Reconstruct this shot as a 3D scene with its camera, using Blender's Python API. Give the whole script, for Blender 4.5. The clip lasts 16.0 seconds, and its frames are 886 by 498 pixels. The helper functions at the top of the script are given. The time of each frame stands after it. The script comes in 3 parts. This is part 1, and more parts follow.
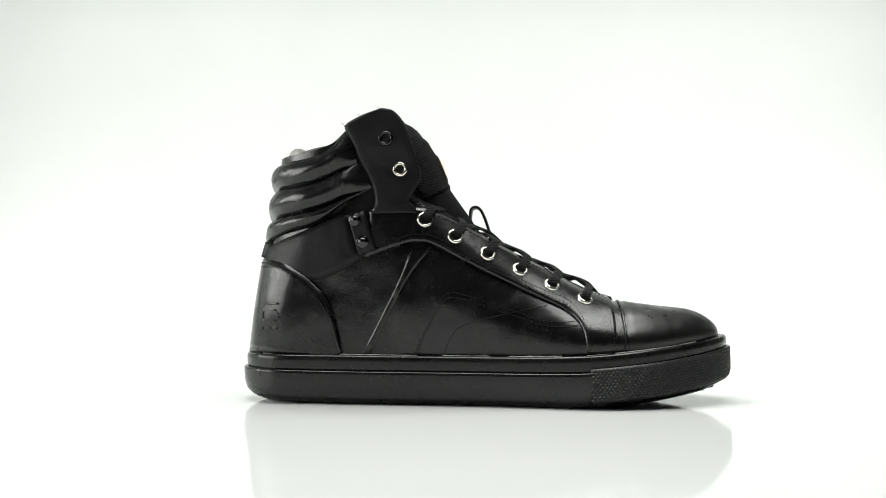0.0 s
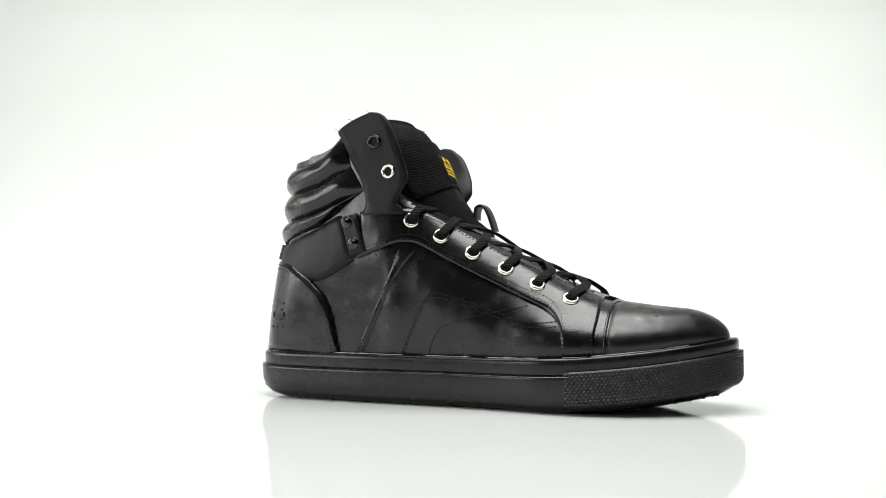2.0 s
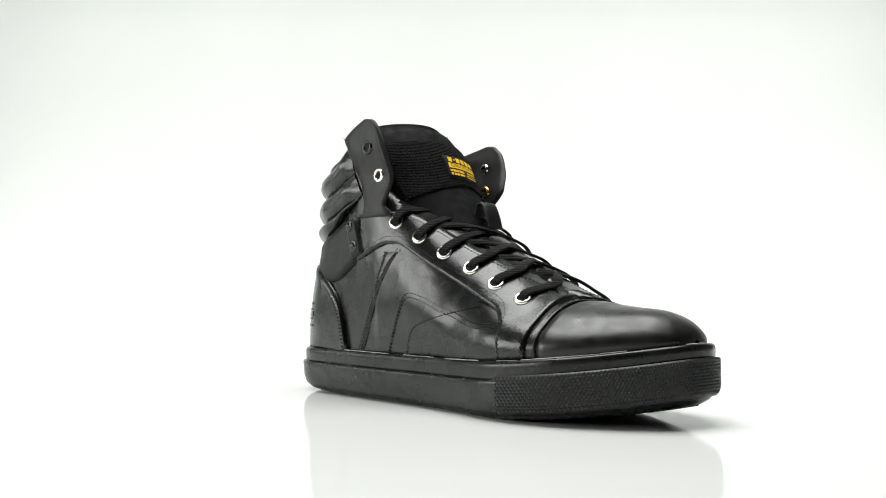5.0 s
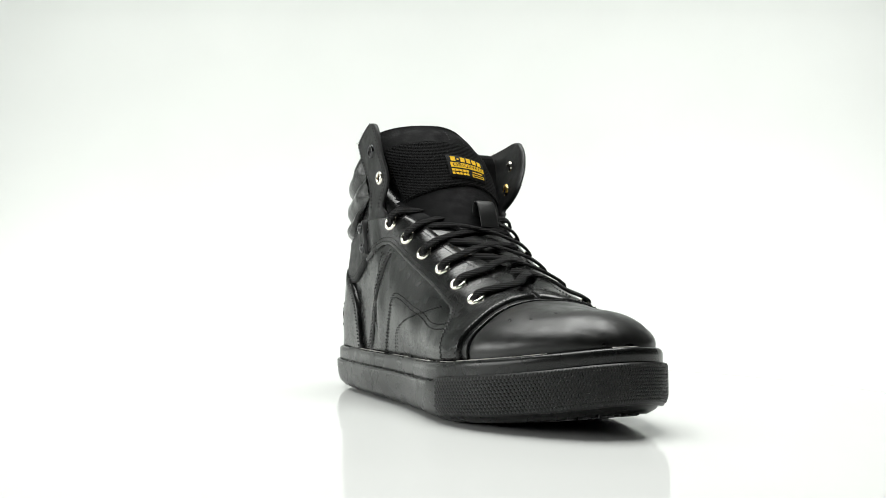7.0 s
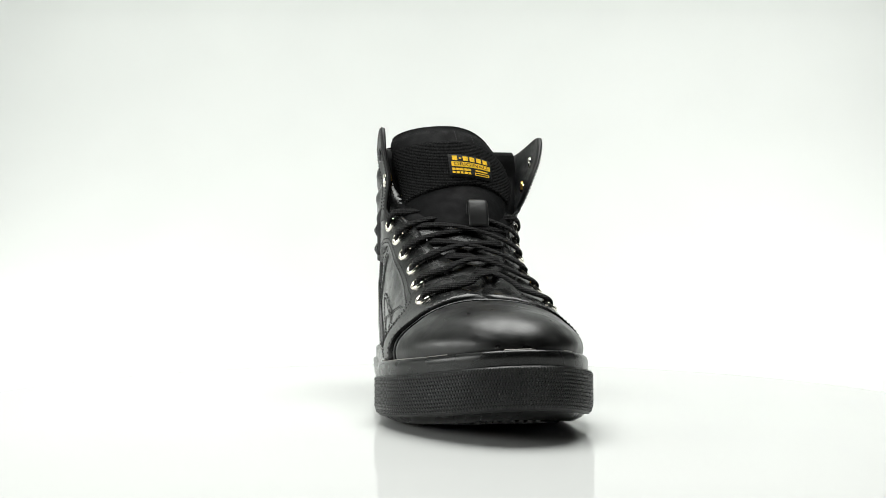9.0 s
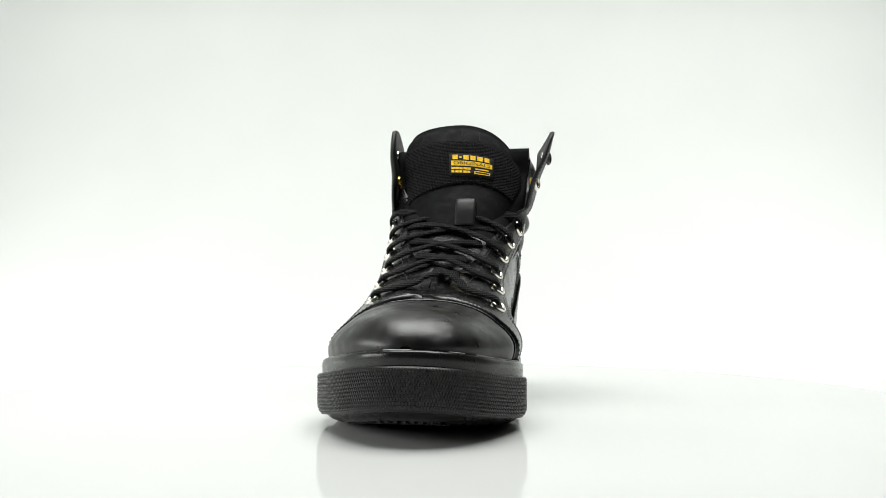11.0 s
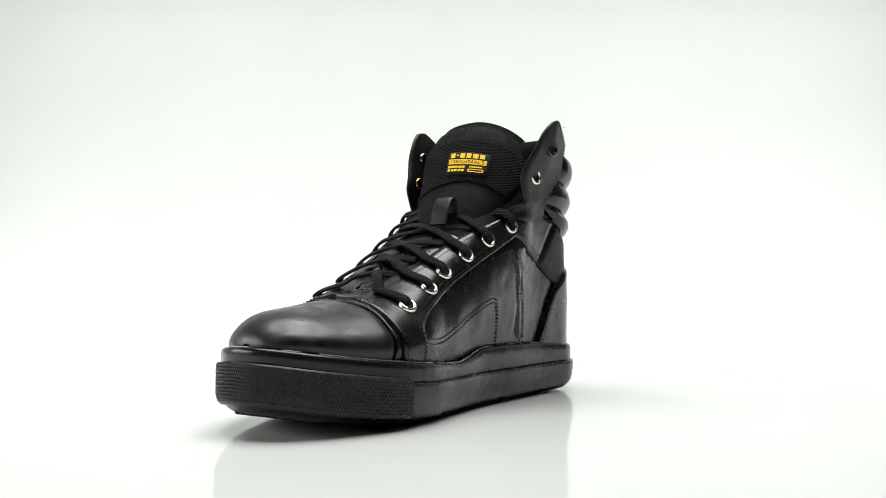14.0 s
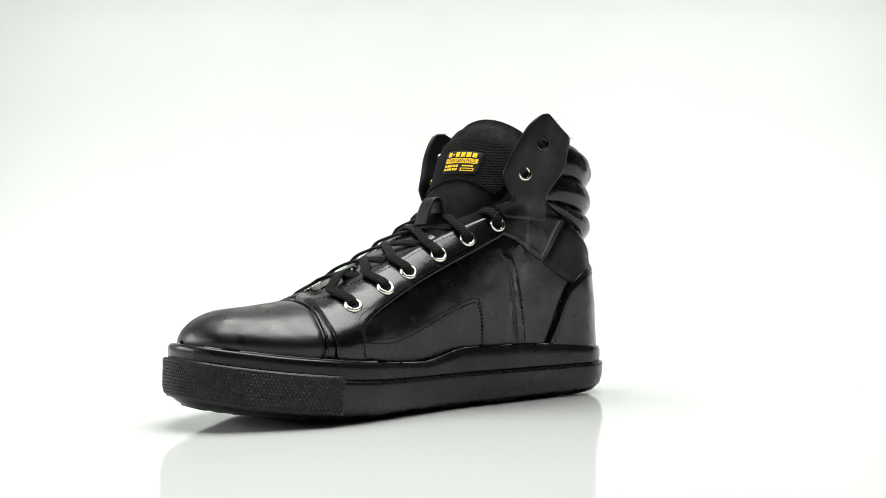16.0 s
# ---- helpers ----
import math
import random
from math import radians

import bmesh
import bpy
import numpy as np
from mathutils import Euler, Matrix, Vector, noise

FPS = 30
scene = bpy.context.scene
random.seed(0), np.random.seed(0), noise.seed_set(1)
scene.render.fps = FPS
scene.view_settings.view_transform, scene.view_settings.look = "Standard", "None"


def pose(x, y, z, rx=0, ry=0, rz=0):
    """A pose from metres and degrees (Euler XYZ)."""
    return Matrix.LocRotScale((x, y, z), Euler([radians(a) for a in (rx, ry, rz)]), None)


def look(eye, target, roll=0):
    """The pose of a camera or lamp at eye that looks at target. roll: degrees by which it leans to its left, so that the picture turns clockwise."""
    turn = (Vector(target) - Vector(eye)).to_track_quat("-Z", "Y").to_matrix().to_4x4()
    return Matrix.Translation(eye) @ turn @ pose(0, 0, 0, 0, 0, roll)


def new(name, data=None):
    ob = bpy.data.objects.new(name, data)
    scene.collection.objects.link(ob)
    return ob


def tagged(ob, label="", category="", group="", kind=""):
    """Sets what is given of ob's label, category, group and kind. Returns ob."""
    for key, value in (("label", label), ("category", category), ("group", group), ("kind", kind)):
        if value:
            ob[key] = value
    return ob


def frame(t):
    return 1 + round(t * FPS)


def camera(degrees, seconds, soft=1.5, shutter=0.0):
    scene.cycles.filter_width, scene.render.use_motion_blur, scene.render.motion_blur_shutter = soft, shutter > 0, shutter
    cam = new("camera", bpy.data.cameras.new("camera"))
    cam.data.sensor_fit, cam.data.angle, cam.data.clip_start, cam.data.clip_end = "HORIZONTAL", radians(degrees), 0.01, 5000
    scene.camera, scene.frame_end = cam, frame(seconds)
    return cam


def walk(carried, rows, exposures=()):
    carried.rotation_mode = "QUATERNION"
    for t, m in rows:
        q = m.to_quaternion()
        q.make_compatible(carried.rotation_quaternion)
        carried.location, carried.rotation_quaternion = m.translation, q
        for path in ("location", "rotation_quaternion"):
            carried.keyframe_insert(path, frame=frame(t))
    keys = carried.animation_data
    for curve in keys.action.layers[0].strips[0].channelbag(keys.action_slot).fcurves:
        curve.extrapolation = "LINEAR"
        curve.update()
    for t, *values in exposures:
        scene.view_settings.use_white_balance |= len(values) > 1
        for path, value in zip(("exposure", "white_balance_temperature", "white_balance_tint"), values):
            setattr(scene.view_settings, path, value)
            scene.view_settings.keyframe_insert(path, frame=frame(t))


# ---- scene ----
cam = camera(56.0, 16.0, soft=0.8)
EYE = (0.0021, -0.523, 0.0610)
VIEW = pose(*EYE, 90 + 3.57, 0, 0)
walk(cam, [(0, VIEW), (16.0, VIEW)], [(0.0, -0.02), (3.5, 0.0), (7.0, -0.05), (9.0, -0.14), (11.5, -0.16), (13.0, -0.14), (14.5, -0.07), (16.0, -0.02)])

# ---- world and lights ----
world = bpy.data.worlds.new("studio")
scene.world = world
world.use_nodes = True
world.node_tree.nodes["Background"].inputs[0].default_value = (0.98, 1.0, 0.98, 1)
world.node_tree.nodes["Background"].inputs[1].default_value = 0.06


def softbox(name, eye, target, wide, deep, watts, colour=(0.985, 1.0, 0.970)):
    lamp = bpy.data.lights.new(name, "AREA")
    lamp.shape, lamp.size, lamp.size_y, lamp.energy, lamp.color = "RECTANGLE", wide, deep, watts, colour
    ob = new(name, lamp)
    ob.matrix_world = look(eye, target)
    return ob


softbox("softbox_top", (0.0, -0.02, 0.95), (0.0, 0.0, 0.0), 0.9, 0.7, 17.5)
softbox("softbox_side", (-1.05, -0.28, 0.36), (0.0, 0.0, 0.06), 0.80, 0.40, 6.6)
# Two unseen fill lamps, added to whiten the backdrop evenly.
softbox("backdrop_fill", (-0.85, 0.25, 0.33), (-0.42, 1.25, 0.42), 0.30, 0.46, 4.7)
softbox("backdrop_fill", (0.85, 0.25, 0.33), (0.74, 1.25, 0.42), 0.30, 0.46, 6.7)


# ---- materials ----
def material(name, colour, rough, metal=0.0, spec=0.5, vary=0.25, scale=60.0, bump=0.0, bump_scale=400.0, rough_vary=0.1, coat=0.0, sheen=0.0, crease=0.0):
    m = bpy.data.materials.new(name)
    m.use_nodes = True
    t = m.node_tree
    p = t.nodes["Principled BSDF"]
    p.inputs["Metallic"].default_value = metal
    p.inputs["Specular IOR Level"].default_value = spec
    p.inputs["Coat Weight"].default_value = coat
    p.inputs["Coat Roughness"].default_value = 0.12
    p.inputs["Sheen Weight"].default_value = sheen
    co = t.nodes.new("ShaderNodeTexCoord")
    n = t.nodes.new("ShaderNodeTexNoise")
    n.inputs["Scale"].default_value, n.inputs["Detail"].default_value = scale, 2.5
    t.links.new(co.outputs["Object"], n.inputs["Vector"])
    ramp = t.nodes.new("ShaderNodeMapRange")
    ramp.inputs["From Min"].default_value, ramp.inputs["From Max"].default_value = 0.3, 0.7
    ramp.inputs["To Min"].default_value, ramp.inputs["To Max"].default_value = 1 - vary, 1 + vary
    t.links.new(n.outputs["Fac"], ramp.inputs["Value"])
    mix = t.nodes.new("ShaderNodeVectorMath")
    mix.operation = "SCALE"
    mix.inputs[0].default_value = colour
    t.links.new(ramp.outputs["Result"], mix.inputs["Scale"])
    t.links.new(mix.outputs["Vector"], p.inputs["Base Color"])
    r = t.nodes.new("ShaderNodeMapRange")
    r.inputs["From Min"].default_value, r.inputs["From Max"].default_value = 0.3, 0.7
    r.inputs["To Min"].default_value, r.inputs["To Max"].default_value = rough - rough_vary, rough + rough_vary
    n2 = t.nodes.new("ShaderNodeTexNoise")
    n2.inputs["Scale"].default_value, n2.inputs["Detail"].default_value = scale * 2.7, 2
    t.links.new(co.outputs["Object"], n2.inputs["Vector"])
    t.links.new(n2.outputs["Fac"], r.inputs["Value"])
    t.links.new(r.outputs["Result"], p.inputs["Roughness"])
    if bump:
        g = t.nodes.new("ShaderNodeTexNoise")
        g.inputs["Scale"].default_value, g.inputs["Detail"].default_value = bump_scale, 3
        t.links.new(co.outputs["Object"], g.inputs["Vector"])
        add = t.nodes.new("ShaderNodeMath")
        add.operation = "MULTIPLY_ADD"
        add.inputs[1].default_value = 7.0
        t.links.new(n.outputs["Fac"], add.inputs[0])
        t.links.new(g.outputs["Fac"], add.inputs[2])
        fold = t.nodes.new("ShaderNodeTexNoise")
        fold.inputs["Scale"].default_value, fold.inputs["Detail"].default_value, fold.inputs["Distortion"].default_value = 80.0, 1.2, 0.8
        t.links.new(co.outputs["Object"], fold.inputs["Vector"])
        more = t.nodes.new("ShaderNodeMath")
        more.operation = "MULTIPLY_ADD"
        more.inputs[1].default_value = crease
        t.links.new(fold.outputs["Fac"], more.inputs[0])
        t.links.new(add.outputs["Value"], more.inputs[2])
        b = t.nodes.new("ShaderNodeBump")
        b.inputs["Strength"].default_value, b.inputs["Distance"].default_value = 1.0, bump
        t.links.new(more.outputs["Value"], b.inputs["Height"])
        t.links.new(b.outputs["Normal"], p.inputs["Normal"])
    return m


def weave(name, colour, rough, across=900.0, depth=0.0004):
    """Woven cloth: two crossing sets of threads in relief."""
    m = material(name, colour, rough, vary=0.35, scale=500.0, spec=0.12)
    t = m.node_tree
    co = t.nodes.new("ShaderNodeTexCoord")
    parts = []
    for axis in ("X", "Y", "Z"):
        w = t.nodes.new("ShaderNodeTexWave")
        w.wave_type, w.bands_direction = "BANDS", axis
        w.inputs["Scale"].default_value, w.inputs["Distortion"].default_value = across / 6.28, 0.6
        t.links.new(co.outputs["Object"], w.inputs["Vector"])
        parts.append(w)
    a = t.nodes.new("ShaderNodeMath")
    a.operation = "ADD"
    t.links.new(parts[1].outputs["Fac"], a.inputs[0])
    t.links.new(parts[2].outputs["Fac"], a.inputs[1])
    b = t.nodes.new("ShaderNodeBump")
    b.inputs["Strength"].default_value, b.inputs["Distance"].default_value = 1.0, depth
    t.links.new(a.outputs["Value"], b.inputs["Height"])
    t.links.new(b.outputs["Normal"], t.nodes["Principled BSDF"].inputs["Normal"])
    return m


LEATHER = material("black_leather", (0.0042, 0.0045, 0.0044), 0.25, spec=0.5, bump=0.00007, bump_scale=800.0, scale=40.0, rough_vary=0.05, crease=2.0)
TOE_LEATHER = material("polished_leather", (0.0045, 0.0045, 0.0044), 0.37, spec=0.55, bump=0.00006, bump_scale=700.0, scale=45.0, rough_vary=0.10, crease=1.0)
SUEDE = material("brushed_leather", (0.0036, 0.0039, 0.0039), 0.46, spec=0.30, bump=0.00012, bump_scale=1100.0, rough_vary=0.06, crease=1.5)
RUBBER = material("black_rubber", (0.0050, 0.0053, 0.0052), 0.27, spec=0.45, scale=25.0, rough_vary=0.05)
BUMPER = material("moulded_rubber", (0.0110, 0.0113, 0.0111), 0.38, spec=0.5, rough_vary=0.06)
THREAD = material("black_thread", (0.003, 0.003, 0.0031), 0.55, spec=0.3, scale=900.0)
CORD = weave("lace_braid", (0.0065, 0.0065, 0.0068), 0.6, across=1900.0, depth=0.0005)
KNIT = weave("tongue_canvas", (0.0028, 0.0030, 0.0033), 0.85, across=1900.0, depth=0.0006)
NYLON = material("tongue_cloth", (0.0026, 0.0028, 0.0031), 0.7, spec=0.08, bump=0.0002, bump_scale=2200.0)
LINING = material("grey_lining", (0.24, 0.235, 0.22), 0.8, spec=0.2, bump=0.0004, bump_scale=900.0)
NICKEL = material("nickel", (0.86, 0.82, 0.74), 0.18, metal=1.0, vary=0.06, rough_vary=0.05)
GUNMETAL = material("black_nickel", (0.06, 0.06, 0.062), 0.22, metal=1.0, vary=0.1, rough_vary=0.05)
BRASS = material("brass", (0.62, 0.40, 0.10), 0.3, metal=1.0, vary=0.15)
YELLOW = material("yellow_print", (0.80, 0.50, 0.02), 0.7, spec=0.2, scale=900.0)
INK = material("black_label_and_hole_shade", (0.003, 0.003, 0.0034), 0.7, spec=0.25, scale=900.0, bump=0.0001, bump_scale=3000.0)
GLUE = material("glue_residue", (0.30, 0.29, 0.27), 0.5, scale=300.0, vary=0.5)
ACRYLIC = material("white_acrylic", (0.62, 0.63, 0.62), 0.06, spec=0.07, vary=0.01, scale=3.0, rough_vary=0.015)
PAPER = material("white_paper", (0.82, 0.84, 0.82), 0.85, spec=0.2, vary=0.015, scale=4.0)
FABRIC = material("white_bounce_cloth", (0.82, 0.84, 0.83), 0.9, spec=0.1, vary=0.03, scale=6.0)
CLOTH_GREY = material("grey_side_cloth", (0.13, 0.13, 0.128), 0.9, spec=0.1, vary=0.05, scale=5.0)
ROOM = material("dim_room_paint", (0.07, 0.07, 0.068), 0.8, vary=0.1, scale=2.0)


# ---- mesh helpers ----
def finish(bm, name, mat, smooth=True):
    me = bpy.data.meshes.new(name)
    bmesh.ops.remove_doubles(bm, verts=bm.verts, dist=1e-6)
    bmesh.ops.recalc_face_normals(bm, faces=bm.faces)
    bm.to_mesh(me)
    bm.free()
    me.materials.append(mat)
    if smooth:
        for p in me.polygons:
            p.use_smooth = True
    return me


def part(name, bm, mat, parent, label="", smooth=True):
    ob = new(name, finish(bm, name, mat, smooth))
    ob.parent = parent
    if label:
        tagged(ob, label)
    return ob


def sheet(rows, round_u=False, round_v=False, bm=None):
    """A skin over rows of points."""
    bm = bm or bmesh.new()
    vs = [[bm.verts.new(p) for p in r] for r in rows]
    nu, nv = len(vs), len(vs[0])
    for i in range(nu if round_u else nu - 1):
        for j in range(nv if round_v else nv - 1):
            q = [vs[i][j], vs[(i + 1) % nu][j], vs[(i + 1) % nu][(j + 1) % nv], vs[i][(j + 1) % nv]]
            try:
                bm.faces.new(q)
            except ValueError:
                pass
    return bm


def box(bm, lo, hi, m=None):
    m = m or Matrix()
    c = [bm.verts.new(m @ Vector((x, y, z))) for x in (lo[0], hi[0]) for y in (lo[1], hi[1]) for z in (lo[2], hi[2])]
    for f in ((0, 1, 3, 2), (4, 6, 7, 5), (0, 4, 5, 1), (2, 3, 7, 6), (0, 2, 6, 4), (1, 5, 7, 3)):
        bm.faces.new([c[i] for i in f])
    return bm


def along(points, count):
    """Points at even steps along a smooth line through the given ones."""
    pts = [Vector(p) for p in points]
    if len(pts) > 2:
        dense = []
        for i in range(len(pts) - 1):
            p0, p1, p2, p3 = pts[max(i - 1, 0)], pts[i], pts[i + 1], pts[min(i + 2, len(pts) - 1)]
            for k in range(10):
                u = k / 10
                dense.append(0.5 * (2 * p1 + (p2 - p0) * u + (2 * p0 - 5 * p1 + 4 * p2 - p3) * u * u + (3 * p1 - p0 - 3 * p2 + p3) * u**3))
        dense.append(pts[-1])
        pts = dense
    run = [0.0]
    for a, b in zip(pts, pts[1:]):
        run.append(run[-1] + (b - a).length)
    out, k = [], 0
    for i in range(count):
        d = run[-1] * i / (count - 1)
        while k < len(pts) - 2 and run[k + 1] < d:
            k += 1
        u = (d - run[k]) / max(1e-9, run[k + 1] - run[k])
        out.append(pts[k].lerp(pts[k + 1], min(1.0, u)))
    return out


def tube(bm, path, radius, sides=8, flat=1.0, ups=None):
    """A swept cord; flat squeezes it along its up direction."""
    rows = []
    for i, p in enumerate(path):
        d = (path[min(i + 1, len(path) - 1)] - path[max(i - 1, 0)]).normalized()
        up = ups[i] if ups else Vector((0, 0, 1))
        s = d.cross(up)
        s = s.normalized() if s.length > 1e-6 else Vector((0, 1, 0))
        u = s.cross(d).normalized()
        row = []
        for k in range(sides):
            a = 2 * math.pi * k / sides
            c, z = math.cos(a), math.sin(a)
            e = 0.6 if flat < 0.8 else 1.0
            row.append(p + s * radius * math.copysign(abs(c) ** e, c) + u * radius * flat * math.copysign(abs(z) ** e, z))
        rows.append(row)
    sheet(rows, round_v=True, bm=bm)
    for r in (rows[0], rows[-1]):
        bm.faces.new([bm.verts.new(p) for p in r])
    return bm


# ---- the setting ----
def slab(name, lo, hi, mat, label, category):
    bm = bmesh.new()
    box(bm, lo, hi)
    bmesh.ops.bevel(bm, geom=bm.edges[:], offset=min(0.0015, 0.3 * min(b - a for a, b in zip(lo, hi))), segments=2, affect="EDGES")
    return tagged(new(name, finish(bm, name, mat, False)), label, category, kind="structure")


def setting():
    curve = [(-0.80, -0.012), (-0.78, -0.012), (0.58, -0.012), (0.60, -0.012)]
    curve += [(0.60 + 0.65 * math.sin(f), -0.012 + 0.65 * (1 - math.cos(f))) for f in (math.pi / 2 * k / 32 for k in range(1, 33))]
    curve += [(1.25, 0.70), (1.25, 1.88), (1.25, 1.9)]
    rows = [[(x, y, z) for y, z in curve] for x in (-1.6, -1.58, 1.58, 1.6)]
    back = [[(x, y + 0.004 * (k > 3), z - 0.004 * (k < 36)) for k, (y, z) in enumerate(curve)] for x in (-1.6, -1.58, 1.58, 1.6)]
    bm = sheet(rows)
    sheet(back, bm=bm)
    for a, b in ((rows[0], back[0]), (rows[-1], back[-1])):
        sheet([a, b], bm=bm)
    sheet([[q[0] for q in rows], [q[0] for q in back]], bm=bm)
    sheet([[q[-1] for q in rows], [q[-1] for q in back]], bm=bm)
    tagged(new("backdrop", finish(bm, "backdrop", PAPER)), "white paper sweep that curves up behind the turntable", "backdrop", kind="structure")
    slab("table_top", (-1.6, -0.80, -0.05), (1.6, 0.60, -0.018), ROOM, "dim table under the paper sweep", "table")
    slab("floor", (-3.0, -3.2, -0.74), (3.0, 1.4, -0.72), ROOM, "unseen dim floor added under the table to close the room", "floor")
    # Unseen side panels added for the leather: left bounces light, right stays dark.
    slab("wall_left", (-1.62, -0.3, -0.72), (-1.6, 1.25, 1.9), FABRIC, "unseen white cloth panel added on the left to bounce light", "wall")
    slab("wall_right", (1.6, -0.3, -0.72), (1.62, 1.25, 1.9), CLOTH_GREY, "unseen grey cloth panel added on the right to darken reflections", "wall")
    # Unseen dim shell round the set, added to hold down fill and reflections.
    slab("ceiling", (-3.0, -3.2, 1.9), (3.0, 1.4, 1.92), ROOM, "unseen dim ceiling added over the table to cut bounced light", "ceiling")
    slab("wall_back", (-3.0, -3.22, -0.72), (3.0, -3.2, 1.9), ROOM, "unseen dim grey wall added behind the camera to keep reflections dark", "wall")
    slab("wall_side_a", (-3.02, -3.2, -0.72), (-3.0, 1.4, 1.9), ROOM, "unseen dim grey wall added to close the room", "wall")
    slab("wall_side_b", (3.0, -3.2, -0.72), (3.02, 1.4, 1.9), ROOM, "unseen dim grey wall added to close the room", "wall")


setting()


def turntable():
    """A round glossy plate; its rim is rounded over."""
    n = 128

    def ringed(profile):
        return sheet([[Vector((q * math.cos(2 * math.pi * k / n), q * math.sin(2 * math.pi * k / n), z)) for k in range(n)] for q, z in profile], round_v=True)

    table = new("turntable")
    part("plate", ringed([(0.0005, 0.0), (0.300, 0.0), (0.300, -0.012), (0.0005, -0.012)]), ACRYLIC, table, smooth=False)
    part("rim", ringed([(0.3001, 0.0), (0.308, -0.0008), (0.3115, -0.003), (0.3125, -0.006), (0.3115, -0.009), (0.308, -0.0112), (0.3001, -0.012)]), ACRYLIC, table, "rounded edge of the plate")
    return tagged(table, "round glossy white acrylic turntable plate under the shoe", "turntable")


PLATE = turntable()

# ---- the shoe's form ----
# The last: an upper that stands over x (heel to toe) as arches of height, closed over the instep and open at the collar.
def knots(table):
    """A smooth curve through (x, value) pairs."""
    xs = np.array([k[0] for k in table], float)
    vs = np.array([k[1] for k in table], float)
    d = np.diff(vs) / np.diff(xs)
    m = np.concatenate(([d[0]], np.where(d[1:] * d[:-1] > 0, 2 * d[1:] * d[:-1] / np.where(np.abs(d[1:] + d[:-1]) < 1e-9, 1, d[1:] + d[:-1]), 0), [d[-1]]))

    def at(x):
        x = np.clip(x, xs[0], xs[-1])
        i = int(np.clip(np.searchsorted(xs, x) - 1, 0, len(xs) - 2))
        h = xs[i + 1] - xs[i]
        u = (x - xs[i]) / h
        return float((2 * u**3 - 3 * u**2 + 1) * vs[i] + (u**3 - 2 * u**2 + u) * h * m[i] + (3 * u**2 - 2 * u**3) * vs[i + 1] + (u**3 - u**2) * h * m[i + 1])

    return at


HEEL, TOE = -0.1168, 0.1785
# feather line, lateral (right) and medial (left) half widths from the centre line
SIDE_R = knots([(-0.121, 0.0365), (-0.06, 0.0415), (-0.02, 0.0455), (0.02, 0.0475), (0.06, 0.0490), (0.09, 0.0510), (0.12, 0.0477), (0.15, 0.0418), (0.183, 0.0385)])
SIDE_L = knots([(-0.121, 0.035), (-0.06, 0.036), (-0.02, 0.038), (0.02, 0.040), (0.06, 0.0425), (0.09, 0.0468), (0.12, 0.0492), (0.15, 0.0468), (0.183, 0.0450)])
MIDDLE = knots([(-0.121, 0.0065), (-0.06, 0.0075), (0.0, 0.0105), (0.05, 0.0113), (0.09, 0.0110), (0.13, 0.0105), (0.16, 0.0135), (0.183, 0.0170)])
FEATHER = knots([(-0.121, 0.034), (0.05, 0.0335), (0.09, 0.0345), (0.13, 0.038), (0.16, 0.042), (0.186, 0.0465)])
RIDGE = knots([(-0.121, 0.156), (-0.100, 0.156), (-0.047, 0.168), (-0.036, 0.164), (-0.026, 0.142), (-0.012, 0.130), (0.0, 0.126), (0.02, 0.115), (0.045, 0.0995), (0.07, 0.085), (0.095, 0.0720), (0.115, 0.0655), (0.14, 0.0620), (0.16, 0.0602), (0.183, 0.0572)])
ROUND = knots([(-0.121, 40.0), (-0.03, 40.0), (-0.012, 9.0), (0.005, 5.0), (0.03, 3.6), (0.07, 2.8), (0.1, 2.5), (0.13, 2.25), (0.183, 2.15)])
# what is left of the half width high up, and how far the centre moves to the medial side
NARROW_R = knots([(-0.121, 0.92), (-0.05, 1.02), (0.0, 0.95), (0.03, 0.92), (0.06, 0.82), (0.1, 0.80), (0.13, 0.95), (0.183, 1.0)])
NARROW_L = knots([(-0.121, 1.12), (-0.075, 1.46), (-0.045, 1.42), (0.0, 1.18), (0.03, 1.08), (0.06, 1.03), (0.09, 1.10), (0.12, 1.04), (0.183, 1.0)])
SHIFT = knots([(-0.121, 0.0), (0.0, 0.001), (0.06, 0.0), (0.183, 0.0)])
LEAN = knots([(0.03, 0.0015), (0.06, 0.0048), (0.09, 0.0095), (0.112, 0.0150), (0.13, 0.0165), (0.165, 0.0190)])


def ending(s):
    a = min(1.0, max(0.0, (s - HEEL) / 0.034))
    b = min(1.0, max(0.0, (TOE - s) / 0.080))
    return (1 - (1 - a) ** 2.2) ** (1 / 2.2) * (1 - (1 - b) ** 2.15) ** (1 / 2.15)


def crown(s):
    b = min(1.0, max(0.0, (TOE - s) / 0.027))
    return (1 - (1 - b) ** 2.3) ** (1 / 2.3)


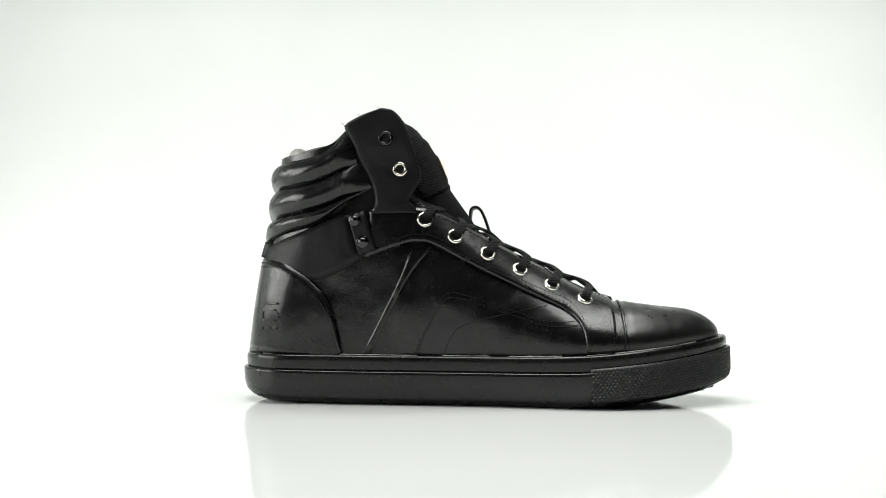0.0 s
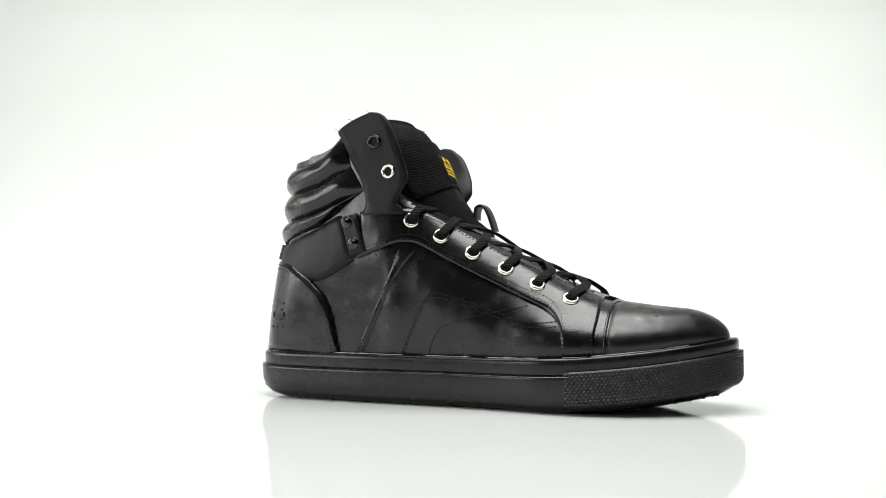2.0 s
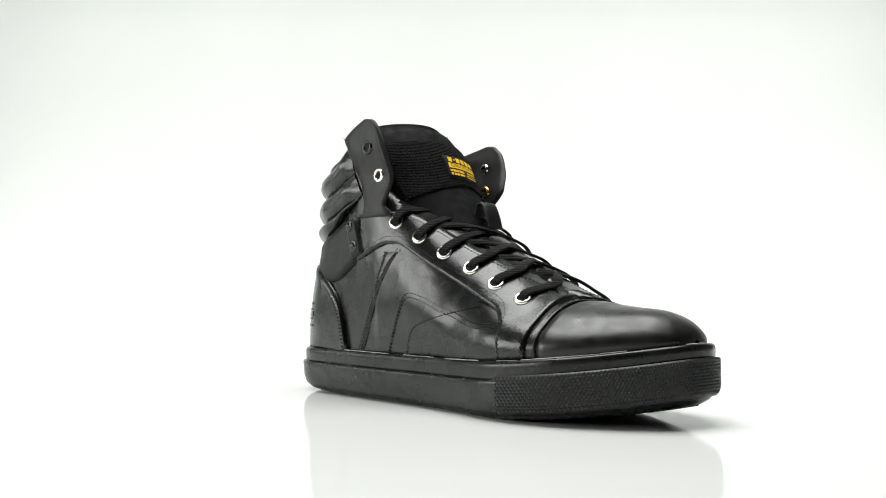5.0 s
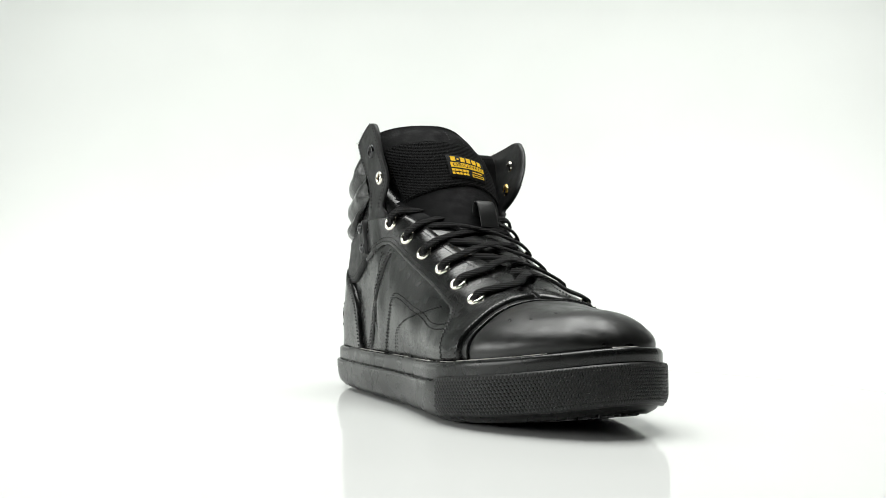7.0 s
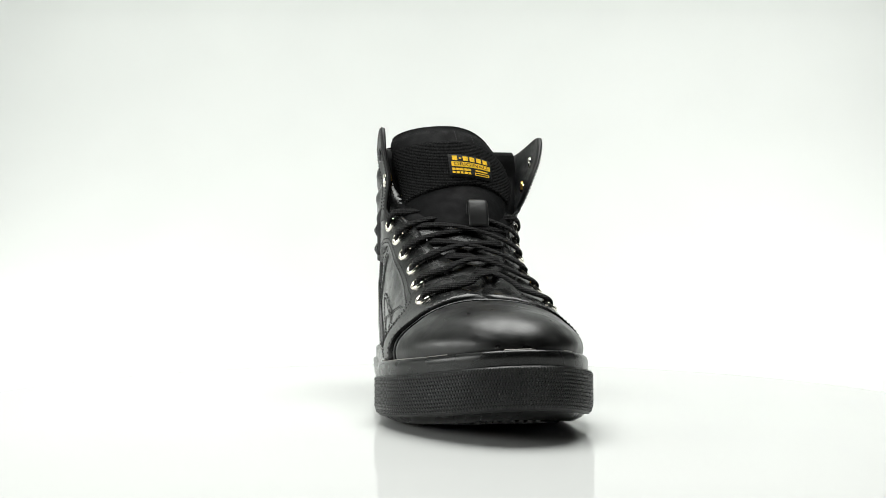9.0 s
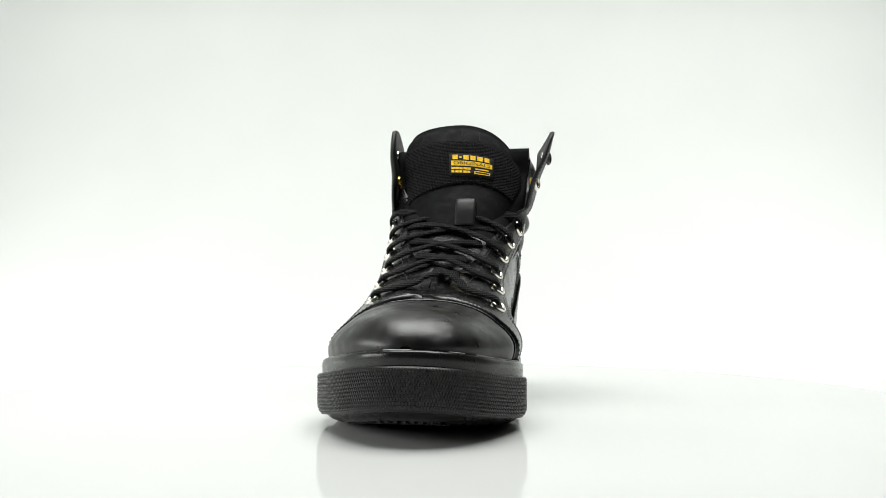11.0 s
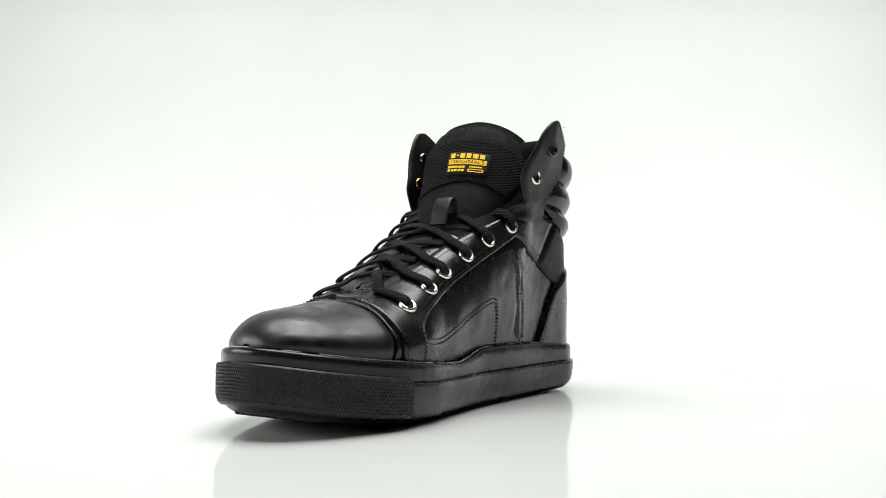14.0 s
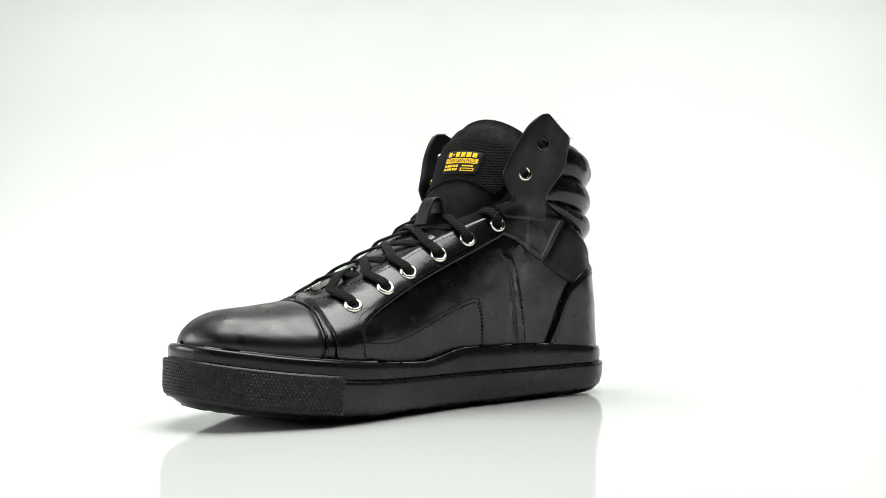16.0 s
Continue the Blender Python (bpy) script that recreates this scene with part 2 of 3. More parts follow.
def last(s, z, side):
    """The point of the upper at station s and height z; side -1 is lateral, +1 medial."""
    z0 = FEATHER(s)
    z1 = z0 + (RIDGE(s) - z0) * crown(s)
    q = min(1.0, max(0.0, (z - z0) / max(1e-6, z1 - z0)))
    n = ROUND(s)
    cap = max(0.0, 1 - q**n) ** (1 / n) if n < 39.9 else 1.0
    half, top = (SIDE_R(s), NARROW_R(s)) if side < 0 else (SIDE_L(s), NARROW_L(s))
    half += (WAIST(s) if side > 0 else -WAIST_R(s)) * max(0.0, 1 - 1.6 * q)
    swell = 1 + 0.05 * math.sin(math.pi * min(1, q * 1.6)) * (1 if s > -0.02 else 0.4)
    w = (half - 0.0035) * (1 + (top - 1) * q**1.4) * ending(s) * cap * swell
    # the leather is not taut: shallow dents and swells a thumb's width across
    loose = math.sin(math.pi * min(1.0, q * 1.15)) * min(1.0, ending(s) * 1.4)
    loose *= 1 - 0.65 * min(1.0, max(0.0, (s - 0.10) / 0.02))
    w += loose * (0.0011 * noise.noise(Vector((s * 46, z * 46, 2.3 + 4 * side))) + 0.0004 * noise.noise(Vector((s * 120, z * 95, 7.1 + 4 * side))))
    x = s - 0.0045 * max(0.0, (s - 0.12) / 0.06) ** 2 + LEAN(z) * min(1.0, max(0.0, (0.02 - s) / 0.1))
    return x, MIDDLE(s) + SHIFT(s) * q * (1 if n > 39 else min(1, q * 1.3)) + side * w, z


def station(x, z):
    """The station whose arch passes x at the height z."""
    s = x
    for _ in range(12):
        s = x - LEAN(z) * min(1.0, max(0.0, (0.02 - s) / 0.1))
    return s


def girth(s):
    """From 0 at the back of the heel to 1 at the tip of the toe, even round the ends."""
    return math.acos(max(-1.0, min(1.0, 1 - 2 * (s - HEEL) / (TOE - HEEL)))) / math.pi


def skin(a, z, h=0.0):
    """The point at girth a (lateral below 0, medial above) and height z, h metres proud of the upper."""
    def at(a, z):
        s = HEEL + (TOE - HEEL) * (1 - math.cos(math.pi * min(1.0, abs(a)))) / 2
        return Vector(last(s, z, -1 if a < 0 else 1))
    p = at(a, z)
    if h == 0:
        return p
    e, dz = 0.004, 0.0006
    n = (at(a, z + dz) - at(a, z - dz)).cross(at(a + e, z) - at(a - e, z))
    if n.length < 1e-12:
        return p
    n.normalize()
    return p + n * h


def on(x, z, side, h=0.0):
    return skin(side * max(1e-4, girth(station(x, z))), z, h)


def flat_line(curve, side):
    """x, z pairs as girth and height."""
    return [(side * girth(station(x, z)), z, 0.0) for x, z in curve]


def panel(low, high, thick, nu=40, nv=10, put=skin, edge=0.012):
    """A leather panel between two lines of (girth, height), its rim turned down onto the upper."""
    a, b = along([(p[0] * 0.25, p[1], 0) for p in low], nu), along([(p[0] * 0.25, p[1], 0) for p in high], nu)
    def spread(n):
        return [0.0] + [edge + (1 - 2 * edge) * k / (n - 3) for k in range(n - 2)] + [1.0]
    rows = []
    us, vs = spread(nu), spread(nv)
    for i, u in enumerate(us):
        k = u * (nu - 1)
        k0 = min(nu - 2, int(k))
        pa, pb = a[k0].lerp(a[k0 + 1], k - k0), b[k0].lerp(b[k0 + 1], k - k0)
        row = []
        for j, v in enumerate(vs):
            p = pa.lerp(pb, v)
            rim = i in (0, nu - 1) or j in (0, nv - 1)
            row.append(put(p.x / 0.25, p.y, -0.0006 if rim else thick))
        rows.append(row)
    return sheet(rows)


def stitches(bm, line, put, h, pitch=0.0024, size=0.00066):
    """A row of thread stitches along a line of (girth, height)."""
    pts = [put(p.x / 0.25, p.y, h) for p in along([(p[0] * 0.25, p[1], 0) for p in line], 120)]
    outs = [put(p.x / 0.25, p.y, h + 0.001) for p in along([(p[0] * 0.25, p[1], 0) for p in line], 120)]
    run = [0.0]
    for a, b in zip(pts, pts[1:]):
        run.append(run[-1] + (b - a).length)
    def at(d, src):
        k = min(len(run) - 2, max(0, int(np.searchsorted(run, d)) - 1))
        return src[k].lerp(src[k + 1], min(1.0, (d - run[k]) / max(1e-9, run[k + 1] - run[k])))
    for i in range(int(run[-1] / pitch)):
        d = i * pitch
        p, q = at(d, pts), at(d + pitch * 0.94, pts)
        up = (at(d, outs) - p).normalized()
        mid = p.lerp(q, 0.5)
        w = (q - p).cross(up)
        if w.length < 1e-9:
            continue
        w = w.normalized() * size * 0.5
        ring = [bm.verts.new(v) for v in (p - up * size * 0.4, mid - w, q - up * size * 0.4, mid + w)]
        top = bm.verts.new(mid + up * size * 1.0)
        for k in range(4):
            bm.faces.new((ring[k], ring[(k + 1) % 4], top))


def seam(bm, parent):
    tagged(part("stitching", bm, THREAD, parent), kind="stuff")


def shift(line, da, dz):
    return [(p[0] + da, p[1] + dz, 0.0) for p in line]


SINK = 0.0050
SOLE_BOTTOM = knots([(x, z + SINK) for x, z in ((-0.12, 0.0035), (-0.09, 0.001), (-0.05, 0.0), (0.08, 0.0), (0.12, 0.0025), (0.155, 0.007), (0.19, 0.0145))])
WAIST = knots([(-0.09, 0.0), (-0.03, -0.0045), (0.02, -0.0065), (0.06, -0.0025), (0.09, 0.0)])
WAIST_R = knots([(-0.10, 0.0), (-0.04, 0.0025), (0.02, 0.003), (0.08, 0.0)])
RISE = knots([(-0.12, 0.001), (-0.02, 0.0050), (0.015, 0.0048), (0.055, -0.0012), (0.09, 0.0)])


def outline(a, off=0.0):
    """The sole's rim at girth a, moved out by off: x, y, way out."""
    def at(a):
        s = HEEL + (TOE - HEEL) * (1 - math.cos(math.pi * min(1.0, abs(a)))) / 2
        y = MIDDLE(s) + ((SIDE_L(s) + WAIST(s)) if a > 0 else WAIST_R(s) - SIDE_R(s)) * ending(s)
        return Vector((s, y, 0))
    e = 0.004
    if abs(a) > 1 - e:
        n = Vector((1, 0, 0))
    elif abs(a) < e:
        n = Vector((-1, 0, 0))
    else:
        d = at(a + e) - at(a - e)
        n = Vector((-d.y, d.x, 0)).normalized()
    p = at(a)
    out = p - Vector((0.03, MIDDLE(0.03), 0))
    if n.dot(out) < 0:
        n = -n
    return p + n * off, n


def rim(off, level, count=220):
    """A closed line round the sole; level 0 is the ground side, 1 the feather line."""
    row = []
    for i in range(count):
        a = -1 + 2 * i / count
        p, n = outline(a, off)
        lo, hi = SOLE_BOTTOM(p.x), FEATHER(p.x)
        lift = RISE(p.x) * max(0.0, (level - 0.74) / 0.26) if a > 0 else 0.0
        row.append(Vector((p.x, p.y, lo + (hi - lo) * level + lift)))
    return row


def sole(shoe):
    wall = [(-0.014, 0.02), (-0.006, 0.0), (-0.002, 0.06), (0.0012, 0.17), (0.0026, 0.33), (0.0032, 0.52), (0.0034, 0.62), (0.0034, 0.665), (0.0030, 0.685), (0.0022, 0.695), (0.0002, 0.70)]
    part("midsole", sheet([rim(o, l) for o, l in wall], round_v=True), RUBBER, shoe, "smooth black rubber sidewall of the sole")
    band = [(0.0000, 0.66), (0.0012, 0.69), (0.0014, 0.75), (0.0016, 0.88), (0.0016, 0.94), (0.0012, 0.985), (0.0002, 1.015), (-0.0012, 1.02), (-0.003, 1.0), (-0.006, 0.95)]
    part("foxing_band", sheet([rim(o, l) for o, l in band], round_v=True), RUBBER, shoe, "black rubber band above the sole groove")
    line = rim(-0.0012, 1.018, 360)
    for k in range(46):
        a = random.randrange(360)
        n = random.randrange(4, 15)
        path = [line[(a + i) % 360] + Vector((0, 0, 0.0004 * noise.noise(Vector((a + i, 3.1, 0))))) for i in range(n)]
        part("glue_trace", tube(bmesh.new(), path, random.uniform(0.00025, 0.00055), 5), GLUE, shoe)
    bm = bmesh.new()
    ring = rim(-0.0135, 0.03)
    mid = [Vector((p.x, MIDDLE(p.x), p.z)) for p in ring]
    sheet([ring, mid], round_v=True, bm=bm)
    part("outsole", bm, BUMPER, shoe, "black rubber underside of the sole")
    for k in range(13):
        x = 0.085 + 0.0068 * k
        bm = bmesh.new()
        rows = []
        half = 0.5 * (SIDE_R(x) + SIDE_L(x)) * ending(x) - 0.013
        for j in range(25):
            v = -1 + 2 * j / 24
            y = MIDDLE(x) + half * v
            xx = x + 0.002 * (1 if j % 4 < 2 else -1)
            z = SOLE_BOTTOM(xx)
            rows.append([Vector((xx - 0.0017, y, z + 0.002)), Vector((xx - 0.0012, y, z - 0.0004)), Vector((xx + 0.0012, y, z - 0.0004)), Vector((xx + 0.0017, y, z + 0.002))])
        part("tread_bar", sheet(rows, bm=bm), BUMPER, shoe, smooth=False)


BUMP_FROM, BUMP_TO = -girth(0.0950), girth(0.1100)


def bumper(shoe):
    """The moulded toe guard: a raised panel round the toe with staggered studs."""
    def at(u, l, h):
        a = BUMP_FROM - (2 + BUMP_FROM - BUMP_TO) * u
        if a < -1:
            a += 2
        level = 0.11 + 0.655 * l
        off = 0.0034 + h - 0.0016 * max(0.0, 1 - l * 4) ** 1.5
        p, n = outline(a, off)
        lo, hi = SOLE_BOTTOM(p.x), FEATHER(p.x)
        return Vector((p.x, p.y, lo + (hi - lo) * level))
    rows = []
    for i in range(120):
        u = i / 119
        e = -0.002 if i in (0, 119) else 0.0
        rows.append([at(u, 0, -0.002)] + [at(u, l / 8, e) for l in range(9)] + [at(u, 1, -0.002)])
    guard = part("toe_guard", sheet(rows), BUMPER, shoe, "moulded rubber toe guard with small raised studs")
    bm = bmesh.new()
    cols, lines = 118, 11
    for i in range(cols):
        for j in range(lines):
            u = (i + 0.5 + (0.5 if j % 2 else 0.0)) / (cols + 1)
            l = 0.05 + 0.92 * (j + 0.5) / lines
            du, dl = 0.52 / cols, 0.54 / lines
            vs = [bm.verts.new(at(u + x * du, min(1, l + y * dl), 0.0001)) for x, y in ((-1, 0), (-0.4, -1), (0.4, -1), (1, 0), (0.4, 1), (-0.4, 1))]
            ts = [bm.verts.new(at(u + 0.55 * x * du, min(1, l + 0.55 * y * dl), 0.0005)) for x, y in ((-1, 0), (-0.4, -1), (0.4, -1), (1, 0), (0.4, 1), (-0.4, 1))]
            for k in range(6):
                bm.faces.new((vs[k], vs[(k + 1) % 6], ts[(k + 1) % 6], ts[k]))
            bm.faces.new(ts)
    studs = part("guard_studs", bm, BUMPER, guard, smooth=False)
    tagged(studs, kind="stuff")


def arch(s, t, h=0.0):
    """Across the upper at station s: t from -1 (lateral feather) over the ridge to 1."""
    z0 = FEATHER(s)
    z1 = z0 + (RIDGE(s) - z0) * crown(s)
    f = (1 - abs(t)) * math.pi / 2
    n = min(ROUND(s), 3.0)
    z = z0 + (z1 - z0) * math.sin(f) ** (2 / n)
    side = -1 if t < 0 else 1
    p = Vector(last(s, min(z, z1 - 1e-7), side))
    if h:
        e = 0.012
        def q(s2, t2):
            if abs(t2) > 1:
                t2 = math.copysign(1.0, t2)
            return arch(s2, t2)
        n_ = (q(min(TOE - 1e-5, s + 0.0008), t) - q(s - 0.0008, t)).cross(q(s, t + e) - q(s, t - e))
        if n_.length > 1e-14:
            n_.normalize()
            if n_.dot(p - Vector((p.x - 0.01, MIDDLE(s), z0 - 0.01))) < 0:
                n_ = -n_
            p = p + n_ * h
    return p


def upper(shoe):
    rows = []
    for i in range(141):
        s = HEEL + (TOE - HEEL) * (1 - math.cos(math.pi * (i / 140))) / 2
        s = min(TOE - 1e-6, max(HEEL + 1e-6, s))
        rows.append([arch(s, -1 + 2 * j / 96) for j in range(97)])
    bm = sheet(rows)
    doomed = [f for f in bm.faces if f.calc_center_median().x < -0.022 and f.normal.z > 0.8 and f.calc_center_median().z > 0.12]
    bmesh.ops.delete(bm, geom=doomed, context="FACES")
    soft = []
    for f in bm.faces:
        c = f.calc_center_median()
        level, wide, ahead = (0.026, 0.036, 0.020) if c.y < 0.013 else (0.016, 0.050, 0.034)
        if -0.03 < c.x < ahead and c.z > 0.5 * (FEATHER(0.0) + RIDGE(c.x)) + level and abs(c.y - 0.013) < wide:
            soft.append(f)
    gusset = bmesh.new()
    for f in soft:
        gusset.faces.new([gusset.verts.new(v.co) for v in f.verts])
    bmesh.ops.delete(bm, geom=soft, context="FACES")
    part("tongue_gusset", gusset, NYLON, shoe, "black cloth gusset between the eyelet facings")
    part("upper", bm, LEATHER, shoe, "smooth black leather upper with soft creases")
    # lining inside the shaft
    rows = []
    for j in range(12):
        z_ = 0.10 + 0.0545 * j / 11
        rows.append([skin(-0.33 + 0.66 * i / 60, z_ + 0.009 * min(1, abs(-0.33 + 0.66 * i / 60) / 0.3) * j / 11, -0.006) for i in range(61)])
    part("lining", sheet(rows), LINING, shoe, "grey textile lining inside the collar")
    rows = []
    for j in range(14):
        v = j / 13
        row = []
        for i in range(33):
            u = i / 32
            rise = 0.0180 * math.sin(math.pi * u) ** 0.7 * math.sin(v * math.pi * 0.72)
            rough = 0.0016 * noise.noise(Vector((u * 9, v * 5, 1.7))) * math.sin(math.pi * u)
            row.append(skin(-0.16 + 0.36 * u, 0.1475 + rise + rough, 0.0002 - 0.013 * v + 0.0022 * noise.noise(Vector((u * 11, v * 4, 8.2)))))
        rows.append(row)
    part("heel_lining", sheet(rows), LINING, shoe, "grey-brown padded lining at the back of the collar")
    # toe cap with its folded seam
    rows = []
    for i in range(40):
        u = i / 39
        row = []
        for j in range(57):
            t = -1 + 2 * j / 56
            s0 = 0.1180 + 0.0018 * t - 0.003 * (1 - abs(t))
            s = s0 + (TOE - 1e-4 - s0) * math.sin(u * math.pi / 2)
            row.append(arch(s, t, 0.0012 if i else -0.0004))
        rows.append(row)
    part("toe_cap", sheet(rows), TOE_LEATHER, shoe, "polished black leather toe cap, lightly scuffed")
    path = [arch(0.1172 + 0.0018 * (-1 + 2 * j / 50) - 0.003 * (1 - abs(-1 + 2 * j / 50)), -1 + 2 * j / 50, 0.0006) for j in range(51)]
    part("toe_seam", tube(bmesh.new(), path, 0.0008, 6, ups=[Vector((1, 0, 0.3))] * 51), LEATHER, shoe)


def pads(shoe):
    """Three stuffed rolls round the collar, the top one turning over the rim."""
    def lines(k):
        back = (0.0990, 0.1130, 0.1330, 0.1500)[k]
        mid = (0.1110, 0.1205, 0.1372, 0.1532)[k]
        front = (0.1225, 0.1335, 0.1490, 0.1682)[k]
        fx = (-0.0505, -0.0322, -0.0416, -0.0472)[k]
        gx, gz = ((-0.0600, 0.1165), (-0.0380, 0.1290), (-0.0480, 0.1455), (-0.0505, 0.1640))[k]
        r = flat_line([(fx, front), (-0.0700, mid), (-0.0970, 0.5 * mid + 0.5 * back)], -1)
        l = flat_line([(-0.0970, 0.6 * back + 0.4 * gz), (-0.0800, 0.35 * back + 0.65 * gz), (gx, gz)], 1)
        return along([(p[0] * 0.25, p[1], 0) for p in r + [(0.0, back, 0.0)] + l], 61)
    for k in range(3):
        low, high = lines(k), lines(k + 1)
        rows = []
        n = 16
        for j in range(n + 1):
            v = j / n
            row = []
            for i in range(61):
                p = low[i].lerp(high[i], v)
                swell = math.sin(math.pi * v) ** 0.6 * (0.0050 if k < 2 else 0.0052) * min(1.0, min(i, 60 - i) / 4 + 0.15) + 0.0003
                pucker = 0.0006 * noise.noise(Vector((i * 0.35, k * 5.0, v * 3)))
                row.append(skin(p.x / 0.25, p.y, swell + pucker * math.sin(math.pi * v)))
            rows.append(row)
        if k == 2:
            for j in range(1, 8):
                v = j / 7
                rows.append([skin(p.x / 0.25, p.y + 0.0035 * math.sin(math.pi * v), 0.0005 - 0.0075 * v) for p in high])
        part("collar_roll", sheet(rows), LEATHER, shoe, "padded black leather roll of the collar")


def line_r(*pts):
    return flat_line(pts, -1)


def line_l(*pts):
    return flat_line(pts, 1)


# seams and panel edges, as x and height
COUNTER_R = line_r((-0.0500, 0.0331), (-0.0530, 0.0480), (-0.0560, 0.0600), (-0.0605, 0.0690), (-0.0685, 0.0775), (-0.0770, 0.0838), (-0.0910, 0.0905))
COUNTER_L = line_l((-0.0880, 0.0885), (-0.0720, 0.0800), (-0.0650, 0.0700), (-0.0590, 0.0532), (-0.0520, 0.0364))
STAY_LOW_R = line_r((-0.0375, 0.0911), (-0.0120, 0.1000), (-0.0052, 0.1008), (0.0060, 0.0985), (0.0435, 0.0790), (0.0664, 0.0680), (0.0817, 0.0606), (0.0907, 0.0509), (0.0935, 0.0353))
STAY_TOP_R = line_r((-0.0351, 0.1205), (-0.0076, 0.1212), (0.0060, 0.1182), (0.0235, 0.1090), (0.0420, 0.0988), (0.0600, 0.0897), (0.0800, 0.0805), (0.0985, 0.0717), (0.1090, 0.0645), (0.1095, 0.0360))
STAY_LOW_L = line_l((-0.0420, 0.0905), (-0.0072, 0.1040), (0.0010, 0.1020), (0.0289, 0.0880), (0.0712, 0.0667), (0.0881, 0.0576), (0.0971, 0.0489), (0.0954, 0.0343))
STAY_TOP_L = line_l((-0.0580, 0.1190), (-0.0110, 0.1215), (0.0015, 0.1165), (0.0235, 0.1065), (0.0430, 0.0973), (0.0630, 0.0868), (0.0820, 0.0785), (0.1020, 0.0698), (0.1140, 0.0630), (0.1130, 0.0360))
STRIPE_R = line_r((-0.0390, 0.0332), (-0.0165, 0.0766), (-0.0090, 0.0985)), line_r((-0.0330, 0.0333), (-0.0118, 0.0766), (0.0045, 0.0980))
STRIPE_L = line_l((-0.0341, 0.0404), (-0.0223, 0.0775), (-0.0104, 0.0958)), line_l((-0.0243, 0.0406), (-0.0109, 0.0806), (0.0009, 0.0970))
ARC_OUT_R = line_r((-0.0077, 0.0329), (0.0050, 0.0589), (0.0131, 0.0702), (0.0262, 0.0686), (0.0397, 0.0637), (0.0557, 0.0589), (0.0684, 0.0547), (0.0844, 0.0541), (0.1056, 0.0590))
ARC_IN_R = line_r((0.0100, 0.0330), (0.0168, 0.0476), (0.0269, 0.0534), (0.0493, 0.0589), (0.0732, 0.0637))
ARC_L = line_l((0.0038, 0.0413), (0.0098, 0.0621), (0.0191, 0.0670), (0.0684, 0.0484), (0.0944, 0.0474), (0.1148, 0.0506))


def side_panels(shoe):
    feather = flat_line([(-0.0500, 0.0335), (-0.0850, 0.0335)], -1) + [(0.0, 0.0335, 0.0)] + flat_line([(-0.0850, 0.0335), (-0.0504, 0.0345)], 1)
    edge = COUNTER_R + [(0.0, 0.0926, 0.0)] + COUNTER_L
    counter = part("heel_counter", panel(feather, edge, 0.0028, 70, 14), LEATHER, shoe, "black leather heel counter with a pressed emblem")
    bm = bmesh.new()
    for inset in (0.0030, 0.0058):
        e = [(p[0] * (1 - inset * 3.2), p[1] - inset * 0.8, 0) for p in COUNTER_R] + [(0.0, 0.0926 - inset, 0)] + [(p[0] * (1 - inset * 3.2), p[1] - inset * 0.8, 0) for p in COUNTER_L]
        stitches(bm, e, skin, 0.0028)
    seam(bm, counter)
    # the pressed emblem: plain raised bars
    for x0, z0, x1, z1 in ((-0.0985, 0.0632, -0.0868, 0.0650), (-0.1005, 0.0595, -0.0880, 0.0611), (-0.1005, 0.0535, -0.0880, 0.0549), (-0.1005, 0.0549, -0.0985, 0.0595), (-0.0900, 0.0549, -0.0880, 0.0595), (-0.1015, 0.0486, -0.0982, 0.0506), (-0.0970, 0.0486, -0.0934, 0.0506), (-0.0922, 0.0486, -0.0890, 0.0506)):
        lo, hi = line_r((x0, z0), (x1, z0)), line_r((x0, z1), (x1, z1))
        part("emblem_bar", panel(lo, hi, 0.0033, 8, 6, edge=0.12), LEATHER, counter)

    for low, high, side in ((STAY_LOW_R, STAY_TOP_R, -1), (STAY_LOW_L, STAY_TOP_L, 1)):
        stay = part("eyestay", panel(low, high, 0.0019, 70, 14), LEATHER, shoe, "black leather eyelet facing with double stitching")
        bm = bmesh.new()
        for inset in (0.0022, 0.0048):
            stitches(bm, [(p[0] + side * inset * (0.9 if i > 5 else 0.2), p[1] + inset * (0.9 if i < 7 else 0.2), 0) for i, p in enumerate(low)], skin, 0.0019)
        stitches(bm, [(p[0] - side * (0.006 if i > 7 else 0), p[1] - 0.0024, 0) for i, p in enumerate(high[1:])], skin, 0.0019)
        seam(bm, stay)
    for lo, hi in (STRIPE_R, STRIPE_L):
        stripe = part("side_stripe", panel(lo, hi, 0.0008, 30, 6, edge=0.08), LEATHER, shoe, "narrow raised leather stripe on the side")
        bm = bmesh.new()
        sg = 1 if hi[0][0] > 0 else -1
        stitches(bm, shift(lo, sg * 0.004, 0), skin, 0.0012)
        stitches(bm, shift(hi, -sg * 0.004, 0), skin, 0.0012)
        seam(bm, stripe)
    bm = bmesh.new()
    for d in (0.0, 0.0026):
        stitches(bm, shift(ARC_OUT_R, 0.0, -d), skin, 0.0003)
        stitches(bm, shift(ARC_L, 0.0, -d), skin, 0.0004)
    stitches(bm, ARC_IN_R, skin, 0.0004)
    seam(bm, shoe)


